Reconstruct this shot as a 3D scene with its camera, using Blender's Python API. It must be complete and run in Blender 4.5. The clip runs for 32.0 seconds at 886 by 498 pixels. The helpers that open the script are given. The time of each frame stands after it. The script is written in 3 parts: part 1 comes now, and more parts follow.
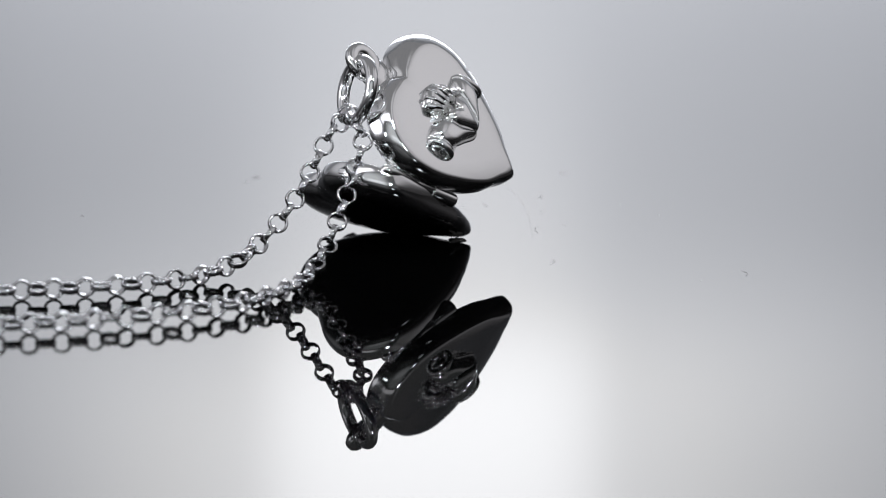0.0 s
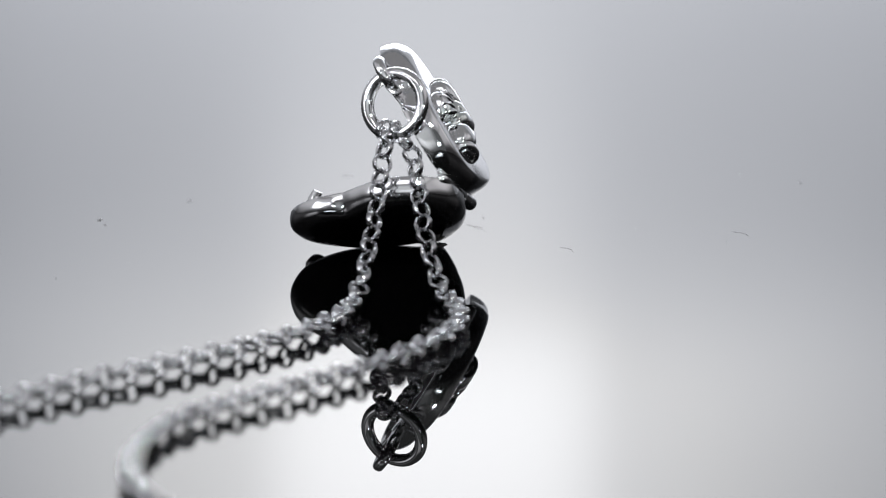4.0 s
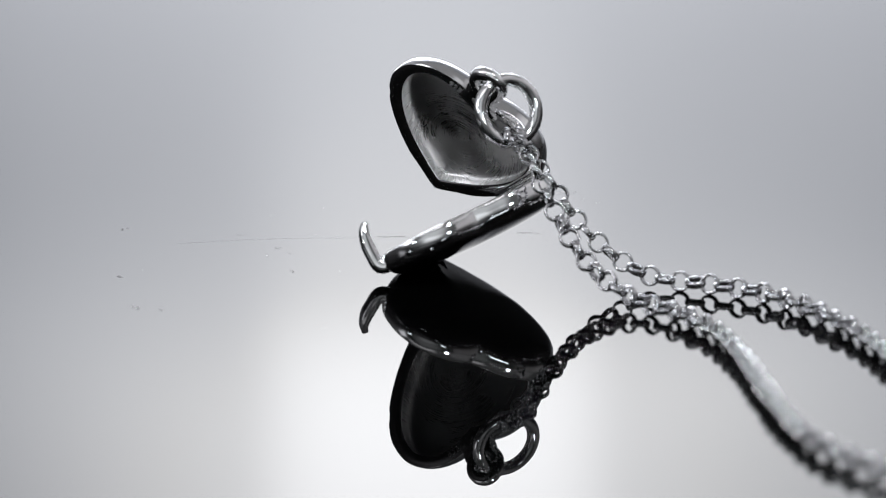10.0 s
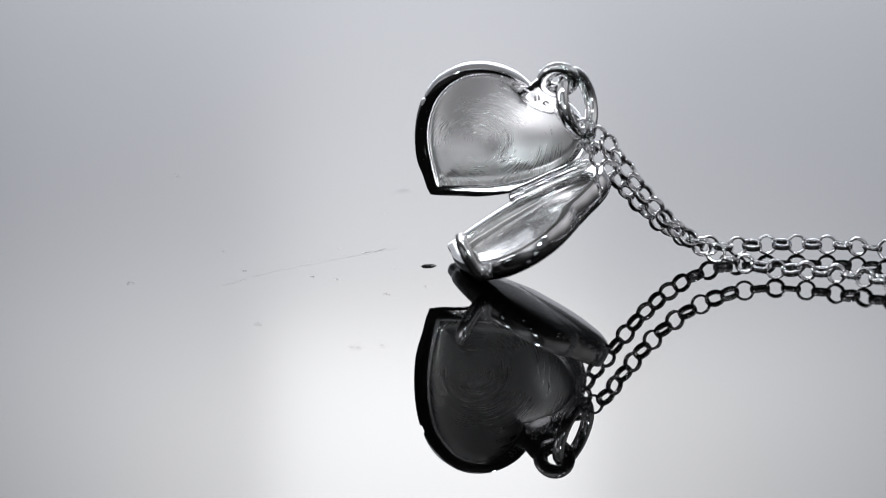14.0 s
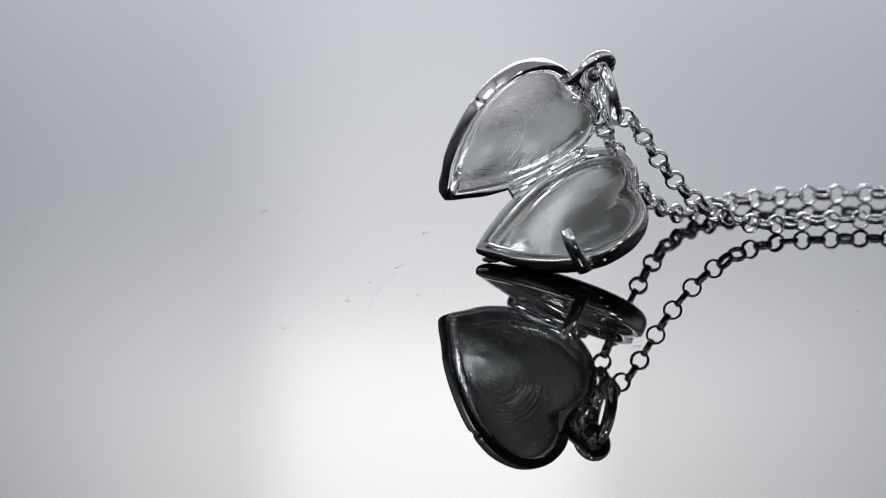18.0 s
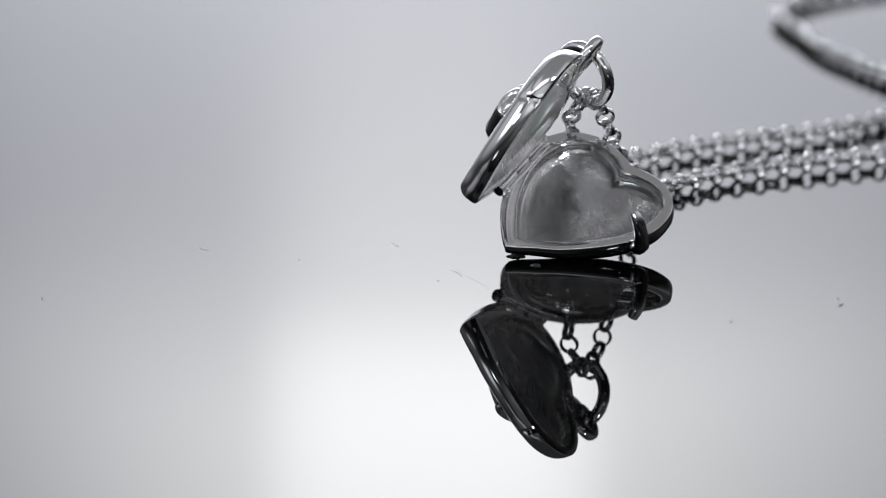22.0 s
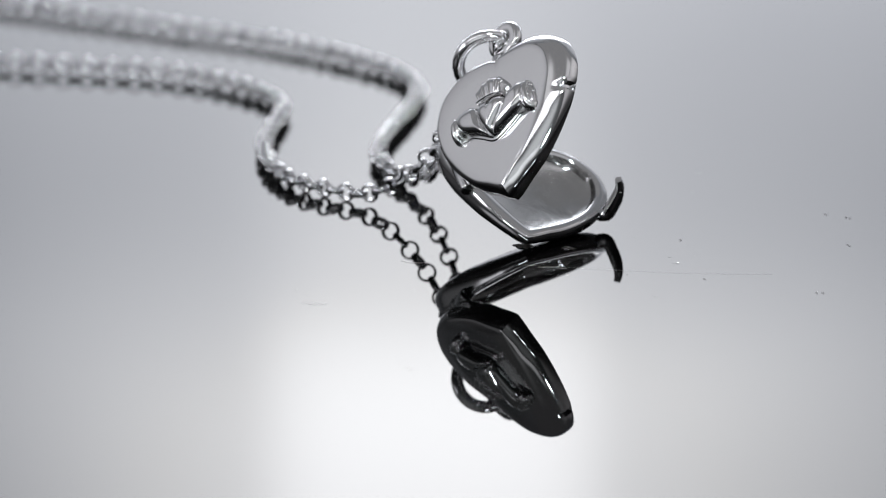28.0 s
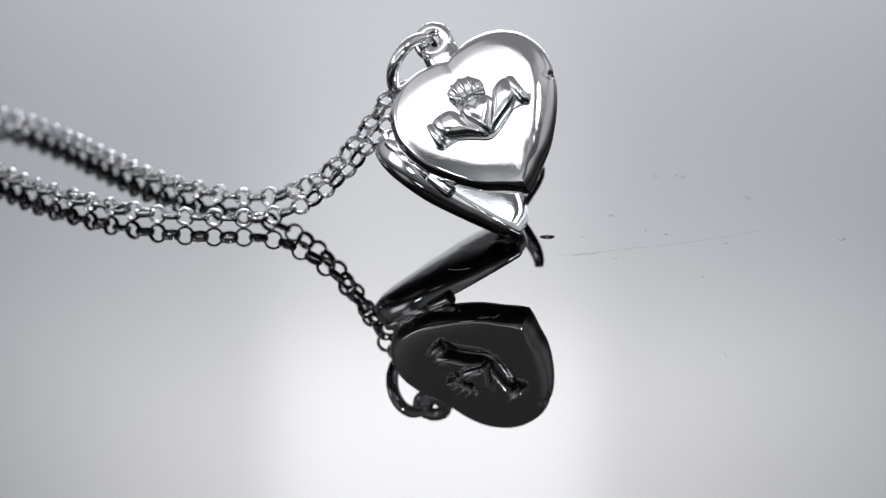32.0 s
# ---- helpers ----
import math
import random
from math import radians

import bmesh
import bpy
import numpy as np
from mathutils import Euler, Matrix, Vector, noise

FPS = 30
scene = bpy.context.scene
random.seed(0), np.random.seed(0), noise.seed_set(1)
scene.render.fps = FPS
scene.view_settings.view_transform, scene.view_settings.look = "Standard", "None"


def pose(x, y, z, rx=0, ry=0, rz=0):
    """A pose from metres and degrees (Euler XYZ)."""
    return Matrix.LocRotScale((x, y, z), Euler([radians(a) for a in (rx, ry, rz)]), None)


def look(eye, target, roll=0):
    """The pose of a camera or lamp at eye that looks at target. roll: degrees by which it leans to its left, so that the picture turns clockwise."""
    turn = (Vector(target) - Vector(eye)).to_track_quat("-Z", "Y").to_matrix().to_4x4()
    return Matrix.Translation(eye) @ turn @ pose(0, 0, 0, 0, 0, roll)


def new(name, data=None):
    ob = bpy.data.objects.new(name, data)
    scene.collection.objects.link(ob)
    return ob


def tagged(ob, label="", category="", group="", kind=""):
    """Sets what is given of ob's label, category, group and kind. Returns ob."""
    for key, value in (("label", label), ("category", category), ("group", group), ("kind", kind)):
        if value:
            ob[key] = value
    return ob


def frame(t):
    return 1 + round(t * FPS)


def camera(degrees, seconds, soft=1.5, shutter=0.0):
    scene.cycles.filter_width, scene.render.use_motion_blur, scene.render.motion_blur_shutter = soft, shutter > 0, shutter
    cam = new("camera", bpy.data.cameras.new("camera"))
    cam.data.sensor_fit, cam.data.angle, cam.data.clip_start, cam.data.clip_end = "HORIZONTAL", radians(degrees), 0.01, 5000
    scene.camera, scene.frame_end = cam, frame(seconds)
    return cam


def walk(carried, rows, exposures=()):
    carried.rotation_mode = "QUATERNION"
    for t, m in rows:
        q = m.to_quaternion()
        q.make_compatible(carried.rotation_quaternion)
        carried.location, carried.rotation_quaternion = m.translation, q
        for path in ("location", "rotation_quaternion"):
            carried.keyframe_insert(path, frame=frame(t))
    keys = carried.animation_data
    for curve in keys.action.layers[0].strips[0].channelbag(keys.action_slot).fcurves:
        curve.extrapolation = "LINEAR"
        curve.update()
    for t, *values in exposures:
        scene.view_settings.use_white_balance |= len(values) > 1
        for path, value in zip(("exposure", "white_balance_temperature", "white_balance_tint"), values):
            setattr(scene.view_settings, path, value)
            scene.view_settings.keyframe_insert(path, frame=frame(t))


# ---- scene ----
# Macro product shot: an opened heart locket on a slowly turning black acrylic disc inside a light tent.
# Working unit of the modelling code below is the millimetre; MM turns it into metres.
MM = 0.001
RATE = 9.135  # degrees per second of the turntable

# ---- camera ----
cam = camera(11.496, 32.0, 1.0)
cam.data.dof.use_dof = True
cam.data.dof.focus_distance = 0.509
cam.data.dof.aperture_fstop = 24.0
EYE = Vector((0.0, -0.5, 0.118))
YAW, PITCH = -0.0086, 0.2317
AIM = EYE + Vector((math.sin(YAW) * math.cos(PITCH), math.cos(YAW) * math.cos(PITCH), -math.sin(PITCH)))
STAND = look(EYE, AIM, 0.235)
walk(cam, [(0.0, STAND), (32.0, STAND)])


# ---- node helpers and light ----
def nodes_of(name):
    m = bpy.data.materials.new(name)
    m.use_nodes = True
    t = m.node_tree
    t.nodes.clear()
    out = t.nodes.new("ShaderNodeOutputMaterial")
    return m, t, out


def link(t, a, ai, b, bi):
    t.links.new(a.outputs[ai], b.inputs[bi])


def math_node(t, op, a=None, b=None, va=0.0, vb=0.0):
    n = t.nodes.new("ShaderNodeMath")
    n.operation = op
    n.inputs[0].default_value, n.inputs[1].default_value = va, vb
    if a:
        t.links.new(a, n.inputs[0])
    if b:
        t.links.new(b, n.inputs[1])
    return n.outputs[0]


world = bpy.data.worlds.new("studio_dark")
world.use_nodes = True
world.node_tree.nodes["Background"].inputs[0].default_value = (0.9, 0.95, 1.0, 1)
world.node_tree.nodes["Background"].inputs[1].default_value = 0.05
scene.world = world


def fabric_light(name, colour, base, spots=(), weave=0.03, bright=None, lying=False, across=0):
    """Back-lit diffusion cloth. spots: (x, z, radius_x, radius_z, gain, power) in metres on the cloth's own x and z; a higher power gives a squarer patch."""
    m, t, out = nodes_of(name)
    em = t.nodes.new("ShaderNodeEmission")
    em.inputs[0].default_value = (*colour, 1)
    co = t.nodes.new("ShaderNodeTexCoord")
    sep = t.nodes.new("ShaderNodeSeparateXYZ")
    link(t, co, "Object", sep, 0)
    total = None
    for x, z, rx, rz, gain, power in spots:
        dx = math_node(t, "DIVIDE", math_node(t, "SUBTRACT", sep.outputs[across], None, vb=x), None, vb=rx)
        dz = math_node(t, "DIVIDE", math_node(t, "SUBTRACT", sep.outputs[1 if lying else 2], None, vb=z), None, vb=rz)
        dx, dz = (math_node(t, "POWER", math_node(t, "ABSOLUTE", d), None, vb=power) for d in (dx, dz))
        q = math_node(t, "ADD", dx, dz)
        g = math_node(t, "MULTIPLY", math_node(t, "EXPONENT", math_node(t, "MULTIPLY", q, None, vb=-1.0)), None, vb=gain)
        total = math_node(t, "ADD", total, g) if total else g
    noise_tex = t.nodes.new("ShaderNodeTexNoise")
    noise_tex.inputs["Scale"].default_value = 13.0
    link(t, co, "Object", noise_tex, "Vector")
    fold = math_node(t, "MULTIPLY", math_node(t, "SUBTRACT", noise_tex.outputs[0], None, vb=0.5), None, vb=weave * 4)
    level = math_node(t, "ADD", fold, None, vb=base)
    if total:
        level = math_node(t, "ADD", level, total)
    if bright:
        mix = t.nodes.new("ShaderNodeMix")
        mix.data_type = "RGBA"
        mix.inputs[6].default_value, mix.inputs[7].default_value = (*colour, 1), (*bright, 1)
        t.links.new(math_node(t, "MULTIPLY", math_node(t, "SUBTRACT", level, None, vb=3.08), None, vb=0.25), mix.inputs[0])
        t.links.new(mix.outputs[2], em.inputs[0])
    t.links.new(level, em.inputs[1])
    link(t, em, 0, out, 0)
    return m


BACK_CLOTH = fabric_light("back_diffuser", (0.925, 0.957, 1.04), 0.168, [(0, 0.15, 0.45, 0.45, 0.252, 8), (0, 0.175, 0.165, 0.283, 2.366, 8), (-0.012, 0.27, 0.043, 0.069, 1.834, 8), (-0.013, 0.239, 0.041, 0.101, 1.274, 4), (-0.01, 0.276, 0.069, 0.063, 1.106, 4), (-0.003, 0.265, 0.156, 0.074, 2.184, 4), (-0.007, 0.16, 0.131, 0.179, 0.7, 2), (-0.007, 0.268, 0.123, 0.071, 1.162, 2), (-0.01, 0.25, 0.113, 0.089, 0.784, 4), (-0.012, 0.138, 0.047, 0.067, 0.532, 2), (0.05, 0.217, 0.042, 0.018, 0.28, 2), (-0.079, 0.245, 0.026, 0.034, 0.196, 4)], 0.084, (0.975, 0.98, 1.0))
# Second patch is added fill that brightens the front leaf's face.
SIDE_CLOTH = fabric_light("tent_cloth", (0.975, 0.96, 1.0), 0.03, [(0.0, 0.55, 0.9, 0.31, 0.36, 4), (0.3, 0.42, 0.34, 0.26, 0.17, 4)], 0.006, None, False, 1)
LEFT_CLOTH = fabric_light("tent_left_cloth", (0.955, 0.96, 1.02), 0.03, [(0.05, 0.44, 0.65, 0.31, 0.42, 4), (-0.27, 0.35, 0.18, 0.14, 4.0, 4), (-0.57, 0.84, 0.2, 0.22, 1.5, 8)], 0.012, None, False, 1)
# First two patches are added fill; the last stands for the front-left lamp panel.
ROOF_CLOTH = fabric_light("tent_roof_cloth", (0.96, 0.96, 1.0), 0.2, [(-0.58, -0.22, 0.22, 0.3, 0.36, 4), (0.54, -0.12, 0.22, 0.32, 0.3, 4), (-0.34, -0.57, 0.36, 0.2, 1.6, 8)], 0.012, None, True)
# Both front patches are added fill for dark reflections in the silver.
FRONT_CLOTH = fabric_light("tent_front_cloth", (0.93, 0.965, 1.0), 0.08, [(-0.12, 0.44, 0.34, 0.28, 0.42, 4), (-0.02, 0.18, 0.22, 0.1, 0.5, 4)], 0.005)
SOFTBOX = fabric_light("softbox_face", (0.88, 0.97, 1.03), 3.0, [(0.0, 0.0, 0.034, 0.034, 16.0, 4)], 0.02, None, True)
# Front cloth of the high lamp, added for glints on the chain links.
TOP_SOFTBOX = fabric_light("top_softbox_face", (0.9, 0.97, 1.02), 10.0, [(0.0, 0.0, 0.03, 0.03, 230.0, 4)], 0.02, None, True)


# ---- materials ----
def silver(name, rough=0.06, tint=(0.93, 0.93, 0.935), scratch=0.012, scale=900.0, bump=0.02):
    m, t, out = nodes_of(name)
    b = t.nodes.new("ShaderNodeBsdfPrincipled")
    b.inputs["Base Color"].default_value = (*tint, 1)
    b.inputs["Metallic"].default_value = 1.0
    co = t.nodes.new("ShaderNodeTexCoord")
    n1 = t.nodes.new("ShaderNodeTexNoise")
    n1.inputs["Scale"].default_value = scale
    n1.inputs["Detail"].default_value = 4
    n2 = t.nodes.new("ShaderNodeTexNoise")
    n2.inputs["Scale"].default_value = scale * 0.15
    for n in (n1, n2):
        link(t, co, "Object", n, "Vector")
    r = math_node(t, "ADD", math_node(t, "MULTIPLY", n2.outputs[0], None, vb=scratch * 2), None, vb=rough)
    r = math_node(t, "ADD", math_node(t, "MULTIPLY", n1.outputs[0], None, vb=scratch), r)
    t.links.new(r, b.inputs["Roughness"])
    bp = t.nodes.new("ShaderNodeBump")
    bp.inputs["Strength"].default_value = bump
    bp.inputs["Distance"].default_value = 0.0002
    t.links.new(n2.outputs[0], bp.inputs["Height"])
    link(t, bp, 0, b, "Normal")
    link(t, b, 0, out, 0)
    return m


def brushed_silver(name, base, depth, dull=0.2, wave=0.0, shine=0.8):
    """Hand-brushed inside: short arcs of scratches round two centres, dulled in cloudy patches."""
    m, t, out = nodes_of(name)
    b = t.nodes.new("ShaderNodeBsdfPrincipled")
    b.inputs["Metallic"].default_value = 1.0
    b.inputs["Anisotropic"].default_value = 0.82
    co = t.nodes.new("ShaderNodeTexCoord")

    def arcs(x, y, across, along):
        """Scratch pattern round one centre, and the spokes from that centre."""
        mp = t.nodes.new("ShaderNodeMapping")
        mp.inputs["Location"].default_value = (-x * MM, -y * MM, 0)
        link(t, co, "Object", mp, "Vector")
        flat = t.nodes.new("ShaderNodeVectorMath")
        flat.operation = "MULTIPLY"
        flat.inputs[1].default_value = (1, 1, 0)
        link(t, mp, 0, flat, 0)
        far = t.nodes.new("ShaderNodeVectorMath")
        far.operation = "LENGTH"
        link(t, flat, 0, far, 0)
        sep = t.nodes.new("ShaderNodeSeparateXYZ")
        link(t, flat, 0, sep, 0)
        angle = math_node(t, "ARCTAN2", sep.outputs[1], sep.outputs[0])
        pack = t.nodes.new("ShaderNodeCombineXYZ")
        t.links.new(math_node(t, "MULTIPLY", far.outputs["Value"], None, vb=across), pack.inputs[0])
        t.links.new(math_node(t, "MULTIPLY", angle, None, vb=along), pack.inputs[1])
        n = t.nodes.new("ShaderNodeTexNoise")
        n.inputs["Scale"].default_value = 1.0
        n.inputs["Detail"].default_value = 4.0
        n.inputs["Roughness"].default_value = 0.65
        link(t, pack, 0, n, "Vector")
        return n.outputs[0], flat

    main, spokes = arcs(0.1, 8.5, 7600.0, 1.1)
    other, _ = arcs(3.6, 13.6, 7000.0, 1.3)
    turn = t.nodes.new("ShaderNodeVectorTransform")
    turn.vector_type, turn.convert_from, turn.convert_to = "VECTOR", "OBJECT", "WORLD"
    link(t, spokes, 0, turn, 0)
    unit = t.nodes.new("ShaderNodeVectorMath")
    unit.operation = "NORMALIZE"
    link(t, turn, 0, unit, 0)
    link(t, unit, 0, b, "Tangent")
    cloud = t.nodes.new("ShaderNodeTexNoise")
    cloud.inputs["Scale"].default_value = 210.0
    cloud.inputs["Detail"].default_value = 3.0
    cloud.inputs["Distortion"].default_value = 0.6
    link(t, co, "Object", cloud, "Vector")
    pick = t.nodes.new("ShaderNodeMapRange")
    pick.inputs[1].default_value, pick.inputs[2].default_value = 0.5, 0.75
    t.links.new(cloud.outputs[0], pick.inputs[0])
    lines = t.nodes.new("ShaderNodeMix")
    t.links.new(pick.outputs[0], lines.inputs[0])
    t.links.new(main, lines.inputs[2])
    t.links.new(other, lines.inputs[3])
    tone = t.nodes.new("ShaderNodeMix")
    tone.data_type = "RGBA"
    tone.inputs[6].default_value, tone.inputs[7].default_value = (shine * 0.87, shine * 0.865, shine * 0.855, 1), (shine * 1.05, shine * 1.05, shine * 1.05, 1)
    t.links.new(lines.outputs[0], tone.inputs[0])
    t.links.new(tone.outputs[2], b.inputs["Base Color"])
    rough = math_node(t, "ADD", math_node(t, "MULTIPLY", cloud.outputs[0], None, vb=dull), None, vb=base)
    rough = math_node(t, "ADD", rough, math_node(t, "MULTIPLY", math_node(t, "SUBTRACT", lines.outputs[0], None, vb=0.5), None, vb=0.25))
    t.links.new(rough, b.inputs["Roughness"])
    bp = t.nodes.new("ShaderNodeBump")
    bp.inputs["Strength"].default_value = 0.8
    bp.inputs["Distance"].default_value = depth * MM
    t.links.new(lines.outputs[0], bp.inputs["Height"])
    swell = t.nodes.new("ShaderNodeBump")
    swell.inputs["Strength"].default_value = 1.0
    swell.inputs["Distance"].default_value = wave * MM
    t.links.new(cloud.outputs[0], swell.inputs["Height"])
    link(t, swell, 0, bp, "Normal")
    link(t, bp, 0, b, "Normal")
    link(t, b, 0, out, 0)
    return m


def plain(name, colour, rough=0.5, ior=1.49, grain=0.0, scale=200.0):
    m, t, out = nodes_of(name)
    b = t.nodes.new("ShaderNodeBsdfPrincipled")
    b.inputs["Roughness"].default_value = rough
    b.inputs["IOR"].default_value = ior
    co = t.nodes.new("ShaderNodeTexCoord")
    n = t.nodes.new("ShaderNodeTexNoise")
    n.inputs["Scale"].default_value = scale
    link(t, co, "Object", n, "Vector")
    mix = t.nodes.new("ShaderNodeMix")
    mix.data_type = "RGBA"
    mix.inputs[6].default_value = (*[c * (1 - grain) for c in colour], 1)
    mix.inputs[7].default_value = (*[min(1, c * (1 + grain)) for c in colour], 1)
    t.links.new(n.outputs[0], mix.inputs[0])
    t.links.new(mix.outputs[2], b.inputs["Base Color"])
    link(t, b, 0, out, 0)
    return m


SILVER = silver("polished_silver", 0.065, (0.92, 0.92, 0.925), 0.02)
SILVER_LINK = silver("link_silver", 0.05, (0.64, 0.64, 0.655), 0.03, 600.0, 0.05)
SILVER_RELIEF = silver("relief_silver", 0.08, (0.9, 0.9, 0.905), 0.03, 700.0, 0.12)
BRUSHED = brushed_silver("brushed_silver", 0.19, 0.032)
# Rear lining is smoother; its darker tone paints in the dimmer light there.
DIM_BRUSHED = brushed_silver("dim_brushed_silver", 0.05, 0.016, 0.2, 0.16, 0.72)
# darker, rougher silver for the hallmark characters
DARK_STAMP = silver("dark_silver", 0.28, (0.4, 0.4, 0.4), 0.1, 900.0, 0.2)


def dimmed_acrylic(name):
    """Glossy black acrylic; a near-black diffuse share is mixed in to dim its reflections."""
    m, t, out = nodes_of(name)
    b = t.nodes.new("ShaderNodeBsdfPrincipled")
    b.inputs["Base Color"].default_value = (0.0006, 0.0006, 0.0006, 1)
    b.inputs["Roughness"].default_value = 0.0
    b.inputs["IOR"].default_value = 1.27
    d = t.nodes.new("ShaderNodeBsdfDiffuse")
    co = t.nodes.new("ShaderNodeTexCoord")
    n = t.nodes.new("ShaderNodeTexNoise")
    n.inputs["Scale"].default_value = 25.0
    link(t, co, "Object", n, "Vector")
    ramp = t.nodes.new("ShaderNodeMix")
    ramp.data_type = "RGBA"
    ramp.inputs[6].default_value, ramp.inputs[7].default_value = (0.0006, 0.0006, 0.0007, 1), (0.0018, 0.0018, 0.0019, 1)
    t.links.new(n.outputs[0], ramp.inputs[0])
    t.links.new(ramp.outputs[2], d.inputs[0])
    mix = t.nodes.new("ShaderNodeMixShader")
    mix.inputs[0].default_value = 0.5143
    link(t, b, 0, mix, 1)
    link(t, d, 0, mix, 2)
    link(t, mix, 0, out, 0)
    return m


ACRYLIC = dimmed_acrylic("black_acrylic")
TABLE = plain("dark_table", (0.03, 0.03, 0.032), 0.6, 1.45, 0.4, 40.0)
PUTTY = plain("dark_putty", (0.03, 0.028, 0.026), 0.7, 1.45, 0.6, 1500.0)
DUST = plain("grey_lint", (0.6, 0.59, 0.58), 0.8, 1.45, 0.5, 3000.0)
BLACK_METAL = plain("black_frame", (0.02, 0.02, 0.02), 0.4, 1.45, 0.3, 60.0)


# ---- mesh helpers ----
def mesh(name, verts, faces, sharp=None):
    me = bpy.data.meshes.new(name)
    me.from_pydata([tuple(c * MM for c in v) for v in verts], [], faces)
    bm = bmesh.new()
    bm.from_mesh(me)
    bmesh.ops.remove_doubles(bm, verts=bm.verts, dist=1e-7)
    bmesh.ops.recalc_face_normals(bm, faces=bm.faces)
    bm.to_mesh(me)
    bm.free()
    for p in me.polygons:
        p.use_smooth = True
    if sharp:
        me.set_sharp_from_angle(angle=radians(sharp))
    return me


def part(name, me, material, parent, label="", m=None):
    ob = new(name, me)
    if not me.materials:
        me.materials.append(material)
    ob.parent = parent
    if m is not None:
        ob.matrix_local = m
    return tagged(ob, label=label)


def spline(ctrl, n, closed=False):
    """n points at equal steps along a Catmull-Rom curve through ctrl."""
    c = [Vector(p) for p in ctrl]
    k = len(c)
    dense = []
    for i in range(k if closed else k - 1):
        p1, p2 = c[i], c[(i + 1) % k]
        p0 = c[i - 1] if closed or i else p1 * 2 - p2
        p3 = c[(i + 2) % k] if closed or i + 2 < k else p2 * 2 - p1
        for j in range(24):
            s = j / 24
            dense.append(0.5 * (2 * p1 + (p2 - p0) * s + (2 * p0 - 5 * p1 + 4 * p2 - p3) * s * s + (3 * p1 - p0 - 3 * p2 + p3) * s ** 3))
    dense.append(c[0] if closed else c[-1])
    acc = [0.0]
    for a, b in zip(dense, dense[1:]):
        acc.append(acc[-1] + (b - a).length)
    out, j = [], 0
    steps = n if closed else n - 1
    for i in range(n):
        want = acc[-1] * i / steps
        while j < len(acc) - 2 and acc[j + 1] < want:
            j += 1
        f = (want - acc[j]) / max(1e-9, acc[j + 1] - acc[j])
        out.append(dense[j].lerp(dense[j + 1], min(1, f)))
    return out, acc[-1]


def rings_faces(count, n, closed_rings=False):
    faces = []
    for r in range(count if closed_rings else count - 1):
        a, b = r * n, ((r + 1) % count) * n
        for i in range(n):
            faces.append((a + i, a + (i + 1) % n, b + (i + 1) % n, b + i))
    return faces


def tube(path, radii, seg=14, closed=False, flat=1.0):
    """A tube along path; radii per point; flat squeezes the second cross direction."""
    path = [Vector(p) for p in path]
    n = len(path)
    verts = []
    ref = None
    for i, p in enumerate(path):
        a = path[i - 1] if (closed or i) else p
        b = path[(i + 1) % n] if (closed or i + 1 < n) else p
        tan = (b - a).normalized()
        if ref is None:
            ref = tan.orthogonal().normalized()
        ref = (ref - tan * ref.dot(tan)).normalized()
        bi = tan.cross(ref)
        r = radii[i] if isinstance(radii, (list, tuple)) else radii
        for k in range(seg):
            an = 2 * math.pi * k / seg
            verts.append(p + ref * (r * math.cos(an)) + bi * (r * flat * math.sin(an)))
    faces = rings_faces(n, seg, closed)
    if not closed:
        faces += [tuple(range(seg - 1, -1, -1)), tuple(range((n - 1) * seg, n * seg))]
    return verts, faces


def ring_band(outer, thick, width, major_seg=28):
    """A link ring with a rounded rectangular section: axis along z."""
    prof = []
    hw, ht = width / 2, thick / 2
    for k in range(10):
        an = 2 * math.pi * k / 10
        c, s = math.cos(an), math.sin(an)
        prof.append((math.copysign(abs(c) ** 0.6, c) * ht, math.copysign(abs(s) ** 0.6, s) * hw))
    verts = []
    for i in range(major_seg):
        a = 2 * math.pi * i / major_seg
        for dr, dz in prof:
            r = outer - ht + dr
            verts.append((r * math.cos(a), r * math.sin(a), dz))
    return verts, rings_faces(major_seg, len(prof), True)


def pillow(outline, height, base=0.0, steps=((0, 0), (0.05, 0.35), (0.18, 0.7), (0.4, 0.92), (0.7, 1.0)), centre=None):
    """A raised, rounded relief over a closed 2D outline."""
    pts = [Vector((p[0], p[1])) for p in outline]
    c = Vector(centre) if centre else sum(pts, Vector((0, 0))) / len(pts)
    verts = []
    for inset, h in steps:
        for p in pts:
            q = p.lerp(c, inset)
            verts.append((q.x, q.y, base + height * h))
    n = len(pts)
    faces = rings_faces(len(steps), n)
    verts.append((c.x, c.y, base + height * steps[-1][1]))
    top = (len(steps) - 1) * n
    for i in range(n):
        faces.append((top + i, top + (i + 1) % n, len(verts) - 1))
    return verts, faces


def box(x0, x1, y0, y1, z0, z1):
    v = [(x, y, z) for x in (x0, x1) for y in (y0, y1) for z in (z0, z1)]
    f = [(0, 1, 3, 2), (4, 6, 7, 5), (0, 4, 5, 1), (2, 3, 7, 6), (0, 2, 6, 4), (1, 5, 7, 3)]
    return v, f


def join(*items):
    verts, faces = [], []
    for v, f in items:
        k = len(verts)
        verts += list(v)
        faces += [tuple(i + k for i in g) for g in f]
    return verts, faces


